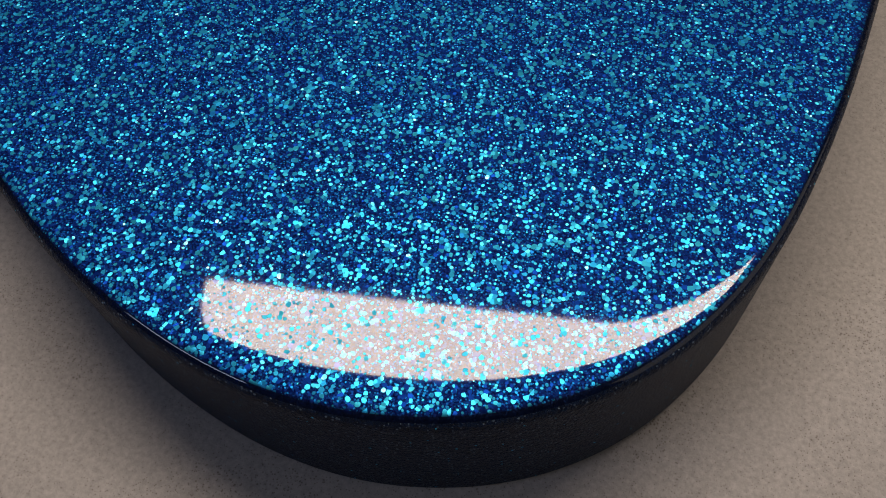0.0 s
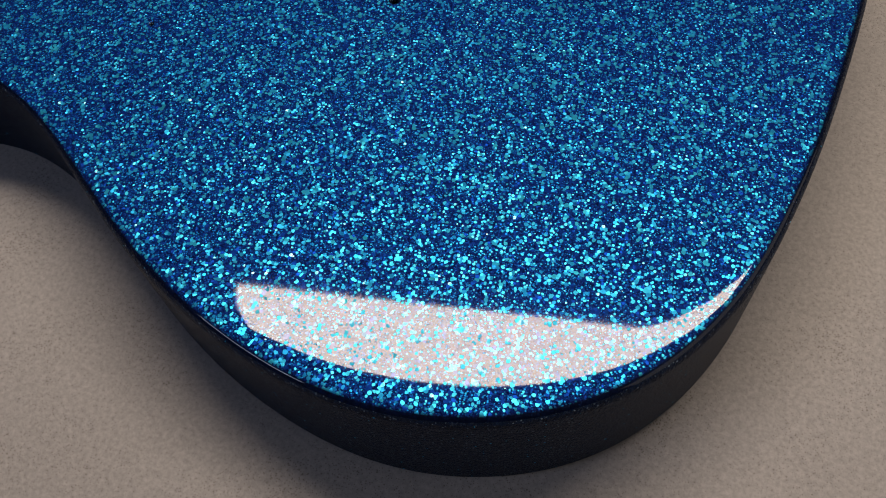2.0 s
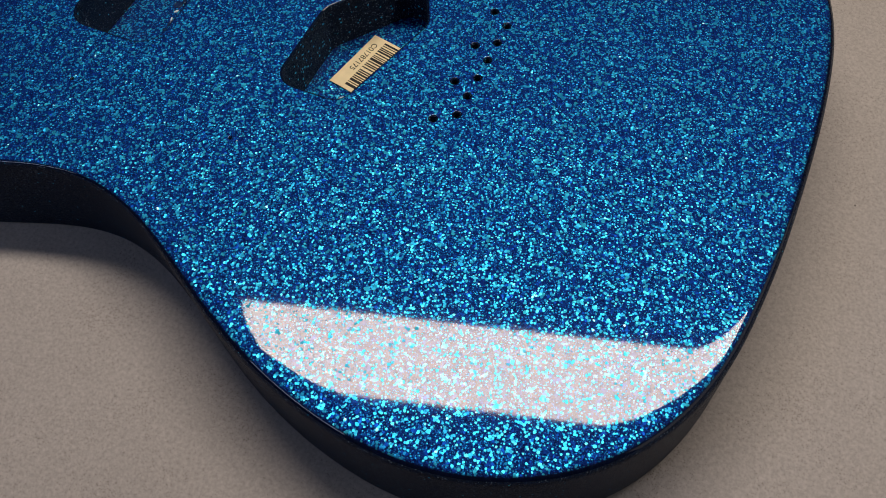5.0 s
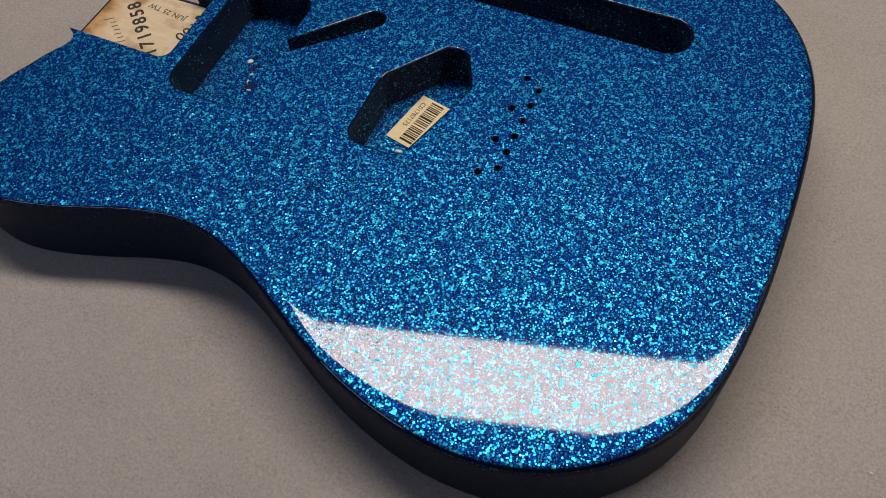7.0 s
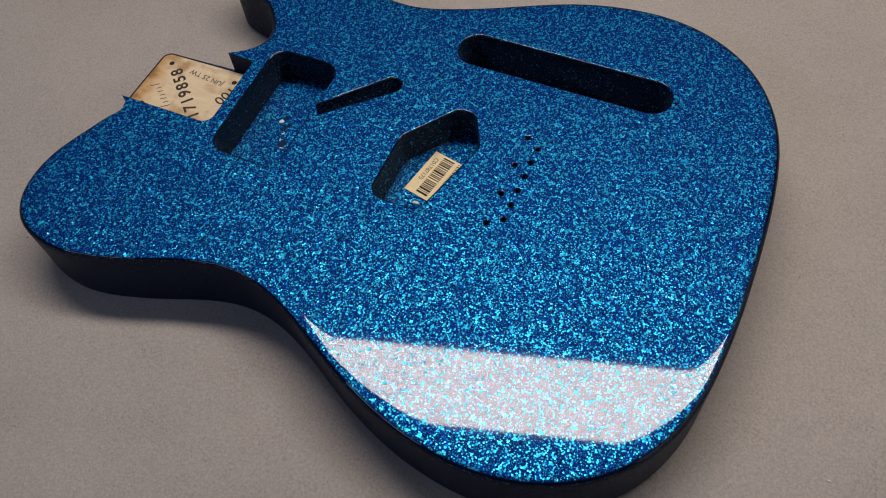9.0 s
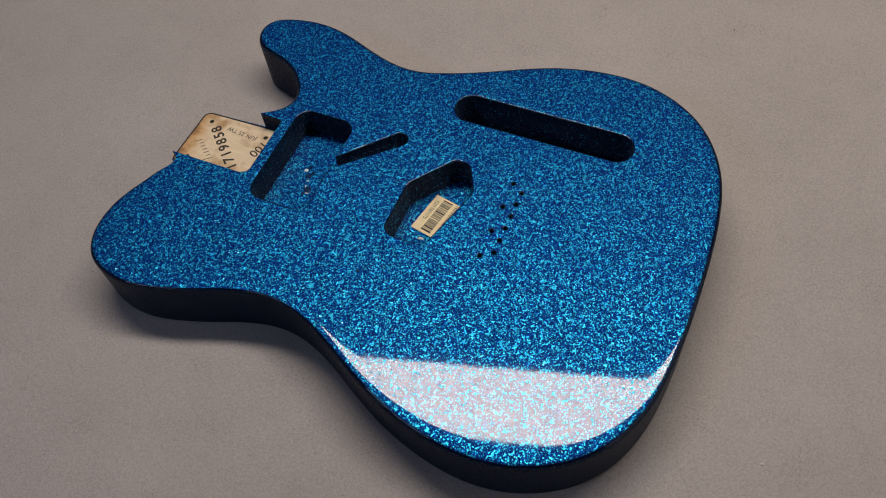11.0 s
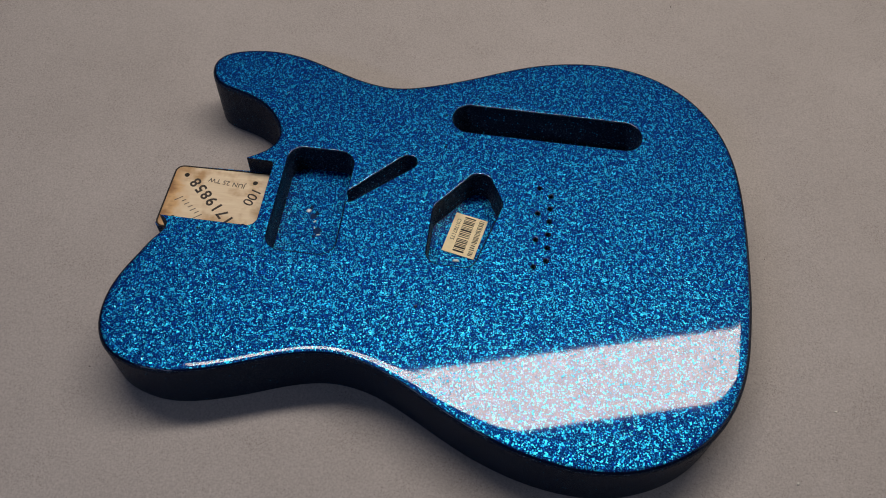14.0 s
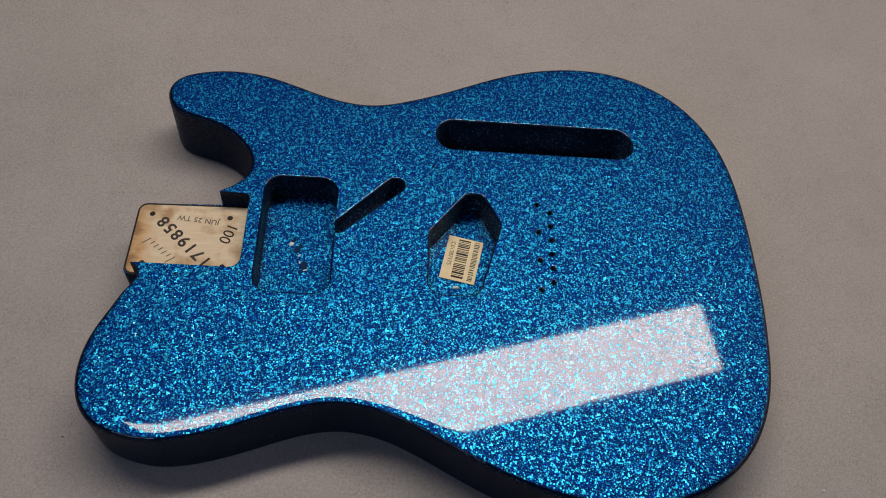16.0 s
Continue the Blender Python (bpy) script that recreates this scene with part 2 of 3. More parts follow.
CRUMB = mat_plain("pale_crumb", (0.75, 0.72, 0.68), 0.5)
DARK_CRUMB = mat_plain("dark_crumb", (0.05, 0.04, 0.04), 0.6)

# ---- shapes ----


def part(name, bm, mat, parent=None, label=""):
    """Links a bmesh as one mesh object, under parent if there is one."""
    me = bpy.data.meshes.new(name)
    bm.to_mesh(me)
    bm.free()
    me.materials.append(mat)
    ob = new(name, me)
    if parent:
        ob.parent = parent
    if label:
        ob["label"] = label
    return ob


def spline(points, step):
    """A smooth curve through points (natural cubic over chord length), about one sample a step."""
    p = np.array(points, float)
    s = np.r_[0, np.cumsum(np.linalg.norm(np.diff(p, axis=0), axis=1))]
    h, n = np.diff(s), len(p)
    a = np.eye(n)
    r = np.zeros_like(p)
    for i in range(1, n - 1):
        a[i, i - 1 : i + 2] = h[i - 1], 2 * (h[i - 1] + h[i]), h[i]
        r[i] = 6 * ((p[i + 1] - p[i]) / h[i] - (p[i] - p[i - 1]) / h[i - 1])
    c = np.linalg.solve(a, r)
    at = np.linspace(0, s[-1], max(2, int(s[-1] / step) + 1))
    i = np.clip(np.searchsorted(s, at, side="right") - 1, 0, n - 2)
    u, v, w = (at - s[i])[:, None], (s[i + 1] - at)[:, None], h[i][:, None]
    return (c[i] * v**3 + c[i + 1] * u**3) / (6 * w) + (p[i] / w - c[i] * w / 6) * v + (p[i + 1] / w - c[i + 1] * w / 6) * u


def rounded(corners, radii, steps=7):
    """A closed polygon with its corners rounded off, anticlockwise as given."""
    out, n = [], len(corners)
    for i, (c, r) in enumerate(zip(corners, radii)):
        c, a, b = (Vector(q) for q in (c, corners[i - 1], corners[(i + 1) % n]))
        u, v = (a - c).normalized(), (b - c).normalized()
        half = u.angle(v) / 2
        cut = min(r / math.tan(half), 0.48 * (a - c).length, 0.48 * (b - c).length)
        r = cut * math.tan(half)
        mid = c + (u + v).normalized() * r / math.sin(half)
        first, last = c + u * cut - mid, c + v * cut - mid
        turn = first.angle_signed(last)
        for k in range(steps + 1):
            q = first.copy()
            q.rotate(Matrix.Rotation(-turn * k / steps, 2))
            out.append(tuple(mid + q))
    return np.array(out)


def inward(ring):
    """Unit normals that point to the inside of an anticlockwise ring."""
    d = np.roll(ring, -1, 0) - np.roll(ring, 1, 0)
    d /= np.linalg.norm(d, axis=1)[:, None] + 1e-9
    return np.stack([-d[:, 1], d[:, 0]], 1)


def lofted(rings, smooth=True):
    """A closed solid from rings [(points, z)] from the bottom up, with flat lids."""
    bm = bmesh.new()
    loops = [[bm.verts.new((x, y, h)) for (x, y), h in zip(ring, np.broadcast_to(z, len(ring)))] for ring, z in rings]
    n = len(loops[0])
    for low, high in zip(loops, loops[1:]):
        for i in range(n):
            f = bm.faces.new((low[i], low[(i + 1) % n], high[(i + 1) % n], high[i]))
            f.smooth = smooth
    bm.faces.new(loops[-1])
    bm.faces.new(loops[0][::-1])
    return bm


def drilled(ob, cutters):
    """Cuts the cutters out of ob's mesh, one by one, and removes them."""
    for bm in cutters:
        tool = part("cutter", bm, PAINT)
        cut = ob.modifiers.new("cut", "BOOLEAN")
        cut.object, cut.operation, cut.solver = tool, "DIFFERENCE", "EXACT"
        me = bpy.data.meshes.new_from_object(ob.evaluated_get(bpy.context.evaluated_depsgraph_get()))
        ob.modifiers.clear()
        ob.data = me
        bpy.data.objects.remove(tool)
    while len(ob.data.materials) > 1:
        ob.data.materials.pop()
    for poly in ob.data.polygons:
        poly.material_index = 0


def paint_by_facing(ob, mat, sides, inside):
    """Gives mat to the steep faces that look into a cavity, and sides to the others that lean past 45 degrees, the
    body's own sides and back.
    """
    ob.data.materials.append(mat)
    ob.data.materials.append(sides)
    for poly in ob.data.polygons:
        x, y, z = poly.center
        if abs(poly.normal.z) < 0.3 and inside(x / K, y / K):
            poly.material_index = 1
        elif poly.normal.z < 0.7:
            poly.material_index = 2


def block(bm, x0, x1, y0, y1, z0, z1):
    v = [bm.verts.new((x, y, z)) for z in (z0, z1) for x, y in ((x0, y0), (x1, y0), (x1, y1), (x0, y1))]
    for f in ((3, 2, 1, 0), (4, 5, 6, 7), (0, 1, 5, 4), (1, 2, 6, 5), (2, 3, 7, 6), (3, 0, 4, 7)):
        bm.faces.new([v[i] for i in f])
    return bm


# ---- the room ----


def room():
    tagged(part("floor", block(bmesh.new(), -2.6, 2.1, -2.6, 2.6, -0.05, MAT), FELT), "flat grey-beige felt surface under the guitar body", "floor", kind="structure")
    for name, box in (("wall_north", (-2.6, 2.2, 2.6, 2.7)), ("wall_south", (-2.6, 2.2, -2.7, -2.6)), ("wall_west", (-2.7, -2.6, -2.7, 2.7))):
        tagged(part(name, block(bmesh.new(), *box, -0.05, 2.3), WALL), "plain grey painted room wall", "wall", kind="structure")
    east = bmesh.new()                       # with an opening through it for the unseen, added window
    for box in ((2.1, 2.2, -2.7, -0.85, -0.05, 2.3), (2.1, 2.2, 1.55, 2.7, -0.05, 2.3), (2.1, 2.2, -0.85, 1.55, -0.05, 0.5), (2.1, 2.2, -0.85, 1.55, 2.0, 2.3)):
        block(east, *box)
    tagged(part("wall_east", east, WALL), "plain grey painted room wall with an opening for the added window", "wall", kind="structure")
    window = tagged(new("unseen_window"), "unseen white window frame, added round the fill light from the right", "window", kind="structure")
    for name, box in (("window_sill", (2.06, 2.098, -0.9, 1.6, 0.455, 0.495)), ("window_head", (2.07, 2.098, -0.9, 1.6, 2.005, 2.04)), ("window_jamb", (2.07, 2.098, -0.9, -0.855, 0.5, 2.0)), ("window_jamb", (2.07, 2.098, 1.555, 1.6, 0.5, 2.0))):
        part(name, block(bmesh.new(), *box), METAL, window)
    tagged(part("ceiling", block(bmesh.new(), -2.7, 2.7, -2.7, 2.7, 2.3, 2.4), CEIL), "plain grey painted ceiling", "ceiling", kind="structure")


room()


def lamp_housing(name, m, wide, deep, label):
    """A shallow tray behind the light's face with a rim round it, on two hanging rods."""
    base = new(name)
    base.matrix_world = m
    tray = bmesh.new()
    block(tray, -wide / 2 - 0.012, wide / 2 + 0.012, -deep / 2 - 0.012, deep / 2 + 0.012, 0.004, 0.035)
    part("housing", tray, METAL, base)
    for y in (-1, 1):
        part("rim", block(bmesh.new(), -wide / 2 - 0.012, wide / 2 + 0.012, *sorted((y * (deep / 2 + 0.002), y * (deep / 2 + 0.011))), -0.006, 0.0035), METAL, base)
    up = m.to_3x3().inverted() @ Vector((0, 0, 1))
    for x in (-1, 1):
        start = Vector((x * wide * 0.4, 0, 0.036))
        length = (2.3 - (m @ start).z)
        rod = bmesh.new()
        bmesh.ops.create_cone(rod, cap_ends=True, segments=8, radius1=0.003, radius2=0.003, depth=length)
        bmesh.ops.transform(rod, matrix=Matrix.Translation(start + up * length / 2) @ Vector((0, 0, 1)).rotation_difference(up).to_matrix().to_4x4(), verts=rod.verts)
        part("hanging_rod", rod, METAL, base)
    return tagged(base, label, "lamp")


lamp_housing("panel_lamp", PANEL, *PANEL_SIZE, "long white light panel hanging over the table")
lamp_housing("front_lamp", FRONT, *FRONT_SIZE, "long white light bar hanging before the table")

# ---- the guitar body ----
# The outline, in template units: x towards the tail, y towards the treble side.
CUTAWAY = [(-223, 36), (-211.5, 44.8), (-205.6, 56), (-206.6, 67), (-213.1, 77.9), (-224.1, 88.4), (-238.1, 95.3), (-252.1, 99.7), (-263.2, 105.2), (-269.4, 114.4), (-270.7, 125.1), (-265.1, 135.1)]
TREBLE = [(-254.7, 140.7), (-240.1, 144.2), (-224, 145.2), (-204.9, 142.7), (-177.9, 133.6), (-149.9, 124), (-125, 121.4), (-100.1, 127.3), (-68.2, 140.1), (-42.2, 152.2), (-16.1, 162.2), (8.9, 167.8), (33, 169.5)]
TAIL = [(57.5, 166.4), (81, 157.4), (100.5, 143.8), (115.7, 126), (126.4, 106), (133.3, 83.5), (137, 59), (139, 30), (139.5, -0), (139, -33), (137, -59.9), (133.2, -84.8), (126, -106.8), (114.3, -126.9), (98.1, -143.3)]
BASS = [(80.2, -154.3), (60.1, -161.5), (36, -164.5), (10, -162.3), (-17, -155.6), (-42.1, -145.6), (-67.1, -132.7), (-91.1, -120.2), (-113, -112.2), (-135, -109.7), (-159.9, -114.2), (-186.9, -123.9), (-213.9, -132.4), (-238, -136)]
SHOULDER = [(-258, -133), (-274.4, -124.5), (-283.6, -110.8), (-286.7, -94), (-284.3, -74.1), (-276.6, -54.2), (-268.6, -39.2), (-264.4, -33.1), (-263.2, -28), (-265.4, -23.7), (-271, -20.9)]
TONGUE = [(-278, -20.5), (-277, 33.5)]      # the heel under the neck, between the two shoulders
POCKET_DEEP, CAVITY_DEEP, CONTROL_DEEP = 16.0, 25.5, 39


def body_ring():
    """The outline, anticlockwise, and how far the face's edge is rounded over at each point of it."""
    curve = spline(CUTAWAY + TREBLE + TAIL + BASS + SHOULDER, 2.6)[::-1]
    heel = rounded([(-240, 35.6), TONGUE[1], TONGUE[0], (-272.5, -21.2)], [0.1, 6, 5, 0.1], 6)[7:-7]
    return np.concatenate([curve, heel])


def rounded_over(ring):
    """How wide the soft edge is at each point: full along the sides, thin round the neck pocket."""
    near = np.minimum(np.linalg.norm(ring - (-223, 36), axis=1), np.linalg.norm(ring - (-271, -21), axis=1))
    w = np.clip((near - 3) / 30, 0, 1)
    w[(ring[:, 0] < -225) & (ring[:, 1] > -21) & (ring[:, 1] < 36)] = 0
    return w * w * (3 - 2 * w)


EDGE_ARC = (0, 3.0, 6.1, 8.5, 10.1, 14.3)       # the face's edge, along its arc in template units
EDGE_TILT = (0, 0.5, 2.2, 5.5, 14.0, 90.0)       # and how far it leans there, in degrees


def waist(ring):
    """1 in the middle of the bass side's waist, 0 away from it."""
    return np.exp(-(((ring[:, 0] + 160) / 95) ** 4) - ((ring[:, 1] + 118) / 45) ** 4)


def face_edge(n=26):
    """The body's edge: it falls off very slowly over a finger's width, then rolls over into the side."""
    arc = np.linspace(0, EDGE_ARC[-1], 800)
    tilt = np.radians(np.interp(arc, EDGE_ARC, EDGE_TILT))
    run, drop = np.cumsum(np.cos(tilt)) * arc[1], np.cumsum(np.sin(tilt)) * arc[1]
    at = (np.linspace(0, 1, n) ** 0.75 * 799).astype(int)
    return run[at] - run[0], drop[at] - drop[0]


def soft_edge(n=14):
    """The face's edge: it tilts slowly at first, then rolls over into the side. Shares of its width and drop."""
    tilt = np.linspace(0, 1, 400) ** 1.5 * math.pi / 2
    run, drop = np.cumsum(np.cos(tilt)), np.cumsum(np.sin(tilt))
    at = np.linspace(0, 399, n).astype(int)
    return ((run - run[0]) / (run[-1] - run[0]))[at], ((drop - drop[0]) / (drop[-1] - drop[0]))[at]


def guitar_solid():
    ring = body_ring()
    if np.sum(ring[:, 0] * np.roll(ring[:, 1], -1) - ring[:, 1] * np.roll(ring[:, 0], -1)) < 0:
        ring = ring[::-1]
    inner, w = inward(ring), rounded_over(ring)[:, None]
    rings = []
    for k in range(5):
        a = k / 4 * math.pi / 2
        rings.append((ring + inner * (1 - math.sin(a)) * (0.6 + 2.6 * w), (MAT - THICK) / K + (1.5 + 1.7 * w[:, 0]) * (1 - math.cos(a))))
    run, drop = face_edge()
    w = w * (1 - 0.38 * waist(ring)[:, None])                           # tighter along the waist
    for r, d in zip(run[::-1], drop[::-1]):
        rings.append((ring + inner * (0.6 * (1 - r / run[-1]) + w * (run[-1] - r)), -(0.6 * d / drop[-1] + w * d)))
    flat = [(r, (z if np.ndim(z) else np.full(len(r), z))) for r, z in rings]
    return [(r * K, THICK + np.ravel(z) * K) for r, z in flat]


def cutter(ring, deep, lip=1.8):
    """A cavity's solid, its mouth opened by a small rounded lip."""
    out = -inward(ring)
    rings = [(ring, -deep)]
    for a, d in zip(*(q[::-1] for q in soft_edge(8))):
        rings.append((ring + out * lip * (1 - a), -0.7 * lip * d))
    rings.append((ring + out * lip, 2.0))
    return lofted([(r * K, THICK + z * K) for r, z in rings])


def anticlockwise(ring):
    ring = np.array(ring)
    area = np.sum(ring[:, 0] * np.roll(ring[:, 1], -1) - ring[:, 1] * np.roll(ring[:, 0], -1))
    return ring if area > 0 else ring[::-1]


def circle(x, y, r, n=16):
    a = np.arange(n) * 2 * math.pi / n
    return np.stack([x + r * np.cos(a), y + r * np.sin(a)], 1)


STRING_HOLES = [(-0.4, 33.6 - 10.9 * i) for i in range(6)]
BRIDGE_HOLES = [(-8.8, 39.7 - 22.1 * i) for i in range(4)]
SCREW_HOLES = [(-83.3, -68.1), (-166.8, -66.8), (-241, -28.2), (-80.5, 67.5), (-83.5, 97.5), (66.8, 96.8)]


def guitar_body():
    base = new("guitar_body")
    bm = lofted(guitar_solid())
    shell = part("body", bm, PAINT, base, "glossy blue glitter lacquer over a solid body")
    tools = [
        cutter(anticlockwise(rounded([(-300, -21.3), (-202.3, -21.3), (-202.3, 35.4), (-222, 35.9), (-226, 38), (-300, 38)], [0.5, 7, 3, 0.5, 0.5, 0.5])), POCKET_DEEP, 0.35),
        cutter(anticlockwise(rounded([(-192.8, -37), (-145, -37), (-145, 51.5), (-192.8, 51.5)], [11, 11, 11, 11])), CAVITY_DEEP),
        cutter(anticlockwise(rounded([(-146, 9.3), (-141.2, 9.3), (-104.2, 43), (-99.4, 48), (-101, 54.5), (-108.5, 55), (-146, 16)], [0.5, 1, 4, 4, 4, 4, 0.5])), 24),
        cutter(anticlockwise(rounded([(-82, -33), (-50, -33), (-34, 22), (-46, 45.5), (-57, 45.5), (-82, 13)], [9, 8, 9, 8, 8, 12])), CAVITY_DEEP),
        cutter(anticlockwise(rounded([(-78, 84.3), (63.3, 84.3), (63.3, 110), (-78, 110)], [12.8] * 4, 10)), CONTROL_DEEP),
    ]
    holes = bmesh.new()
    for spots, r, lip in ((STRING_HOLES, 1.4, 1.2), (BRIDGE_HOLES, 1.4, 1.2), (SCREW_HOLES, 0.5, 0.8)):
        for x, y in spots:
            one = cutter(circle(x, y, r, 20), 4.2, lip)
            me = bpy.data.meshes.new("hole")
            one.to_mesh(me)
            one.free()
            holes.from_mesh(me)
            bpy.data.meshes.remove(me)
    tools.append(holes)
    drilled(shell, tools)
    paint_by_facing(shell, CAVITY_WALLS, SIDES, lambda x, y: (-204 < x < -143 and -40 < y < 54) or (-147 < x < -33 and -36 < y < 58) or (-81 < x < 66 and 81 < y < 112) or (-12 < x < 3 and -34 < y < 44))
    return tagged(base, "solid electric guitar body in glossy blue glitter lacquer, without hardware", "guitar body")


guitar = guitar_body()


def writing(name, text, size, m, mat, parent, wide=1.0, label="", bold=0.0):
    """Raised flat letters of the built-in font, centred on m, as one mesh."""
    curve = bpy.data.curves.new(name, "FONT")
    curve.body, curve.size, curve.align_x, curve.align_y = text, size, "CENTER", "CENTER"
    curve.extrude, curve.offset, curve.space_character = 0.00005, bold, wide
    ob = new(name, curve)
    me = bpy.data.meshes.new_from_object(ob.evaluated_get(bpy.context.evaluated_depsgraph_get()))
    bpy.data.objects.remove(ob)
    me.transform(m)
    me.materials.clear()
    me.materials.append(mat)
    ob = new(name, me)
    ob.parent = parent
    if label:
        ob["label"] = label
    return ob


def flat_pose(x, y, z, way):
    """A pose on a level face: x and y in template units, reading along way."""
    return Matrix.Translation((x * K, y * K, z)) @ Matrix.Rotation(math.atan2(way[1], way[0]), 4, "Z")


def neck_pocket(base):
    ring = anticlockwise(rounded([(-277.6, -20.6), (-202.7, -21.0), (-202.7, 35.0), (-276.6, 33.2)], [5, 6.6, 2.6, 6]))
    top = THICK - (POCKET_DEEP - 0.5) * K
    ease = inward(ring)
    plate = part("neck_pocket_floor", lofted([((ring + ease * 0.6) * K, top - 0.0011), ((ring + ease * 0.6) * K, top - 0.0003), ((ring + ease * 0.9) * K, top)]), WOOD, base, "bare pale timber floor of the neck pocket, stamped and pencilled")
    part("pocket_edge", lofted([((ring - ease * 0.55) * K, top - 0.0009), ((ring - ease * 0.55) * K, top - 0.00025)]), EDGE, base, "dark burnt timber edge")
    holes = bmesh.new()
    for x, y in ((-267.3, 25.4), (-216.0, 25.2), (-216.0, -12.8), (-267.3, -12.8)):
        one = lofted([(circle(x, y, 1.9) * K, top - 0.02), (circle(x, y, 1.9) * K, top + 0.002)])
        me = bpy.data.meshes.new("hole")
        one.to_mesh(me)
        one.free()
        holes.from_mesh(me)
        bpy.data.meshes.remove(me)
    drilled(plate, [holes])
    z = top + 0.00004
    writing("date_stamp", "JUN 25 TW", 5.4 * K, flat_pose(-236.5, 22.4, z, (-1, 0.10)), PENCIL, plate, 1.06, "faint grey date stamp", bold=0.00006)
    writing("size_stamp", "100", 10.6 * K, flat_pose(-215.6, 12.8, z, (-0.33, -0.94)), INK, plate, 1.0, "black stamped figures", bold=0.00008)
    writing("number_stamp", "1719858", 11.6 * K, flat_pose(-243.0, 5.0, z, (-0.735, 0.68)), INK, plate, 1.24, "black stamped number", bold=0.00026)
    for k in range(7):                       # a pencilled word, as plain strokes
        u = k / 6
        stroke = bmesh.new()
        tall = (7.4, 3.6, 4.4, 3.6, 3.8, 3.4, 6.8)[k]
        block(stroke, -0.33 * K, 0.33 * K, -1.4 * K, (tall - 1.4) * K, 0, 0.00005)
        lean = flat_pose(-248.2 - 17.6 * u, -8.2 + 13.4 * u, z, (-0.79, 0.61)) @ Matrix.Rotation(-0.25, 4, "Z")
        bmesh.ops.transform(stroke, matrix=lean, verts=stroke.verts)
        part("pencil_stroke", stroke, PENCIL, plate)


def barcode_label(base):
    """A cream paper label, glued skew on the cavity's floor: text, bar code and a row of fine marks."""
    rng = random.Random(5)
    z = THICK - CAVITY_DEEP * K + 0.0006
    m = flat_pose(-58.2, 7.8, z, (-0.205, -0.979))
    long, wide = 34.6 * K, 24.2 * K
    sheet = bmesh.new()
    bmesh.ops.create_grid(sheet, x_segments=14, y_segments=8, size=0.5)
    for v in sheet.verts:
        x, y = v.co.x * long, v.co.y * wide
        v.co = (x, y, 0.0)
    solid = bmesh.ops.extrude_face_region(sheet, geom=sheet.faces[:])
    for v in solid["geom"]:
        if isinstance(v, bmesh.types.BMVert):
            v.co.z += 0.00018
    bmesh.ops.recalc_face_normals(sheet, faces=sheet.faces)
    bmesh.ops.transform(sheet, matrix=m, verts=sheet.verts)
    paper = part("barcode_label", sheet, PAPER, base, "cream paper label with a printed bar code")
    up = m @ Matrix.Translation((0, 0, 0.0002))
    writing("label_text", "C01787175", 4.1 * K, up @ Matrix.Translation((-3.2 * K, -wide * 0.335, 0)), PRINT, paper, 1.0)
    at, k = -0.455, 0
    while at < 0.43:
        fat = rng.choice((0.014, 0.020, 0.030, 0.042))
        if not 0.07 < at < 0.09:
            bar = block(bmesh.new(), at * long, (at + fat) * long, -wide * 0.19, wide * 0.15, 0, 0.00005)
            bmesh.ops.transform(bar, matrix=up, verts=bar.verts)
            part("bar", bar, PRINT, paper)
        at += fat + rng.choice((0.012, 0.015, 0.020, 0.026))
    at = -0.46
    while at < 0.44:
        fat = rng.choice((0.012, 0.018, 0.024))
        low = wide * (0.26 + 0.02 * rng.random())
        mark = block(bmesh.new(), at * long, (at + fat) * long, low, wide * (0.40 + 0.03 * rng.random()), 0, 0.00005)
        bmesh.ops.transform(mark, matrix=up, verts=mark.verts)
        part("print_mark", mark, PRINT, paper)
        at += fat + rng.choice((0.015, 0.020, 0.030))


def chip(name, x, y, z, wide, deep, tall, turn, mat, seed, parent=None):
    """A small uneven lump, flat below."""
    rng = random.Random(seed)
    bm = bmesh.new()
    bmesh.ops.create_icosphere(bm, subdivisions=2, radius=0.5)
    for v in bm.verts:
        f = 1 + rng.uniform(-0.22, 0.22)
        v.co = (v.co.x * wide * K * f, v.co.y * deep * K * f, max(v.co.z, -0.15) * tall * K * f + 0.15 * tall * K)
    for f in bm.faces:
        f.smooth = True
    bmesh.ops.transform(bm, matrix=flat_pose(x, y, z, (math.cos(turn), math.sin(turn))), verts=bm.verts)
    return part(name, bm, mat, parent)


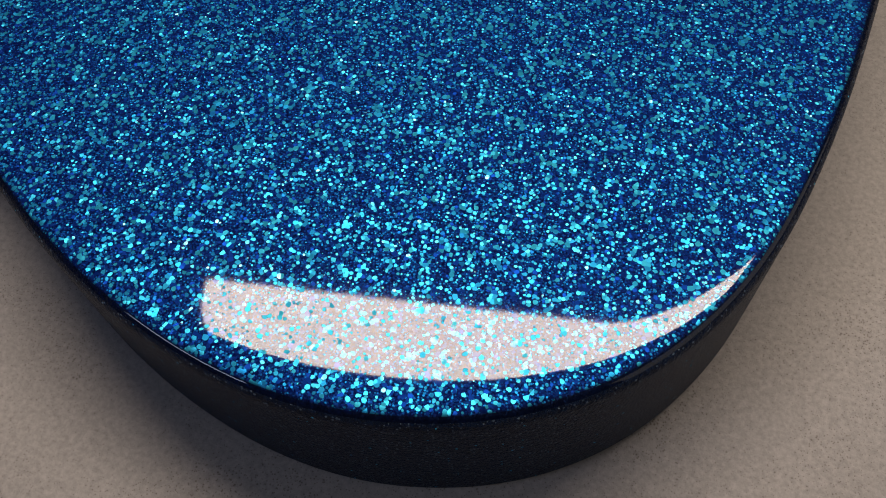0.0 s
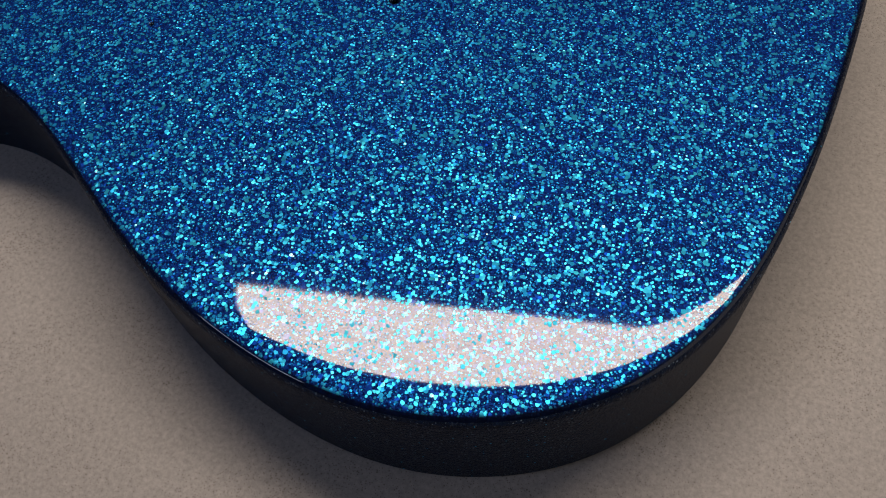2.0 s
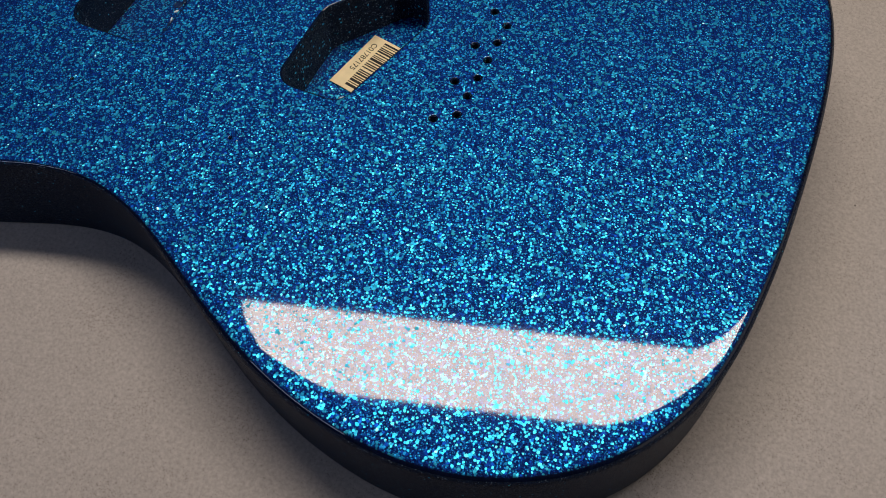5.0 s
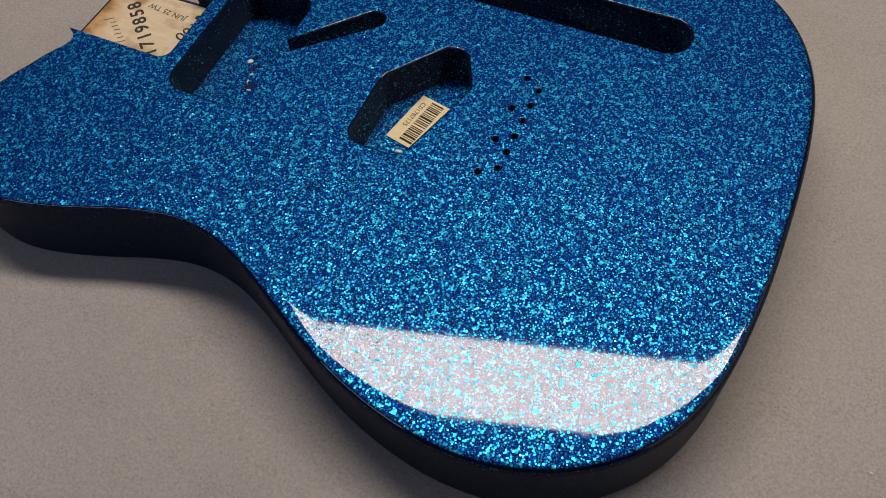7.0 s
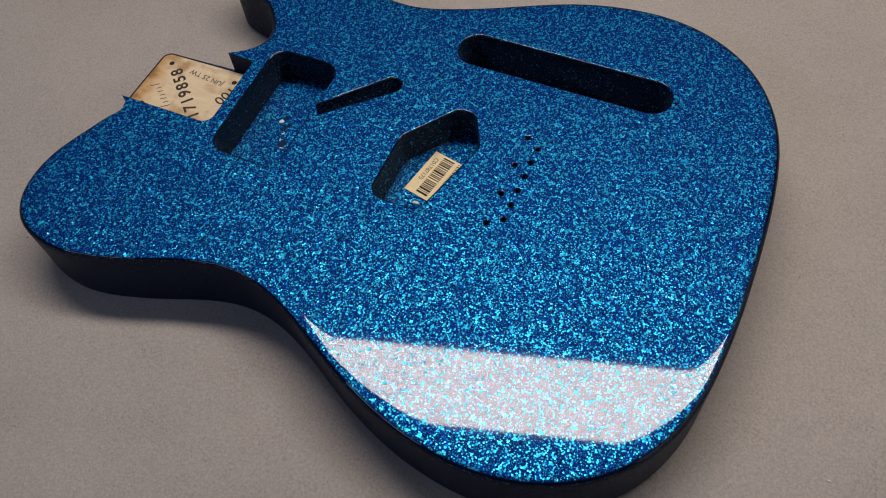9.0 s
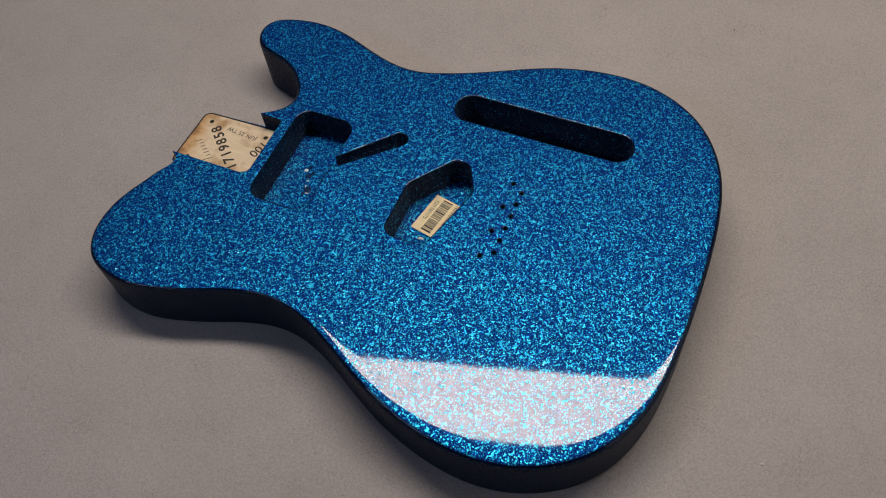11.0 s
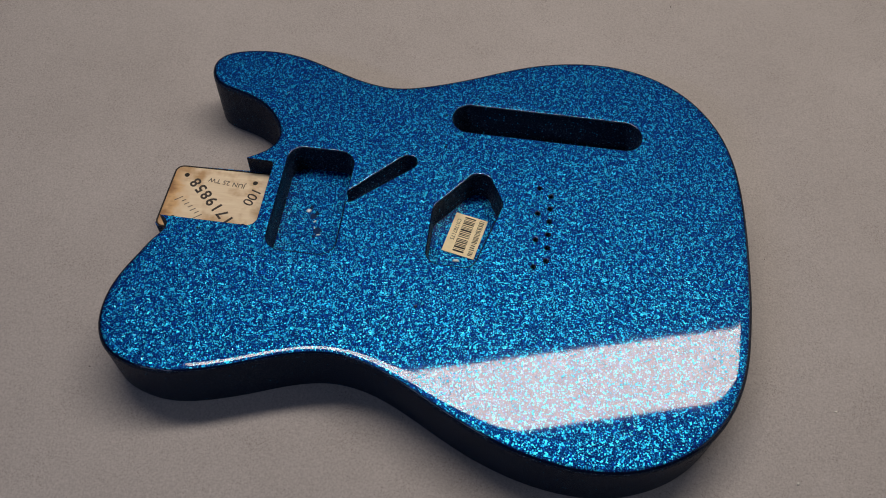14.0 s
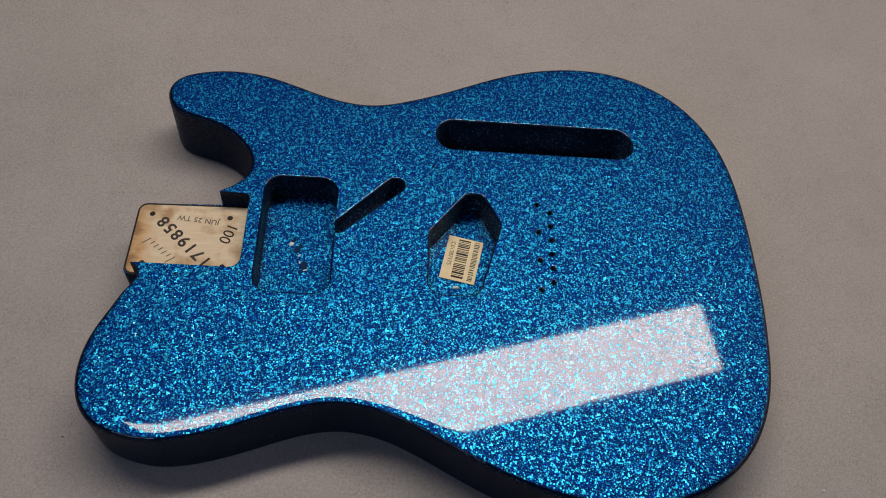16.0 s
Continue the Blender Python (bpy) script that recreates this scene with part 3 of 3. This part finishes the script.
def pickup_holes(base):
    """Screw holes with dark rims and white glint lumps, and chips, in the floor of the neck pickup's cavity."""
    z = THICK - CAVITY_DEEP * K
    for x, y, r in ((-164.8, -3.2, 2.6), (-170.0, 9.0, 1.9)):
        ring = bmesh.new()
        n, loops = 20, []
        for rad, h in ((r * 1.25, 0.0), (r * 1.1, 0.45), (r * 0.9, 0.4), (r * 0.8, 0.02)):
            loops.append([ring.verts.new((x * K + rad * K * math.cos(a), y * K + rad * K * math.sin(a), z + h * K)) for a in (2 * math.pi * i / n for i in range(n))])
        for low, high in zip(loops, loops[1:]):
            for i in range(n):
                ring.faces.new((low[i], low[(i + 1) % n], high[(i + 1) % n], high[i])).smooth = True
        ring.faces.new(loops[-1])
        part("screw_hole_rim", ring, DARK_LACQUER, base, "dark glossy rim of a screw hole")
    chip("chip_and_rim_glint", -174.2, 13.2, z, 3.6, 3.2, 1.6, 0.4, BARE, 3, base)
    chip("chip_and_rim_glint", -168.3, 4.6, z, 2.6, 1.4, 0.9, 0.9, BARE, 4, base)
    # two thin white lumps stand in for the glints along the larger hole's rim
    chip("chip_and_rim_glint", -167.4, -1.0, z, 3.0, 0.9, 1.1, 1.9, BARE, 8, base)
    chip("chip_and_rim_glint", -163.4, -6.6, z, 3.4, 1.0, 1.0, 0.2, BARE, 9, base)
    chip("chip_and_rim_glint", -62.3, -13.9, z, 5.0, 2.4, 1.4, 0.1, BARE, 6, base)
    for x, y, wide, k in ((-172.6, 16.5, 4.2, 11), (-168.0, 12.0, 3.4, 12), (-166.6, -8.2, 3.0, 13)):
        chip("lacquer_lump", x, y, z, wide, 2.4, 1.3, k * 0.7, DARK_LACQUER, k, base)


neck_pocket(guitar)
barcode_label(guitar)
pickup_holes(guitar)

# ---- crumbs on the felt ----
for k, (x, y, wide, dark) in enumerate(((208.0, -81.4, 2.2, 0), (178.0, -135.3, 2.6, 0), (100.3, 301.5, 1.6, 1), (-301.9, -118.9, 1.4, 1), (-14.3, 291.5, 1.2, 1), (168, 36, 1.0, 1), (-47.5, 176, 0.9, 1))):
    crumb = chip("dark_crumb" if dark else "pale_crumb", x, y, MAT, wide, wide * 0.7, wide * 0.5, k, DARK_CRUMB if dark else CRUMB, 20 + k)
    tagged(crumb, "tiny dark crumb lying on the felt" if dark else "tiny pale crumb lying on the felt", "crumb", "crumbs on the felt")
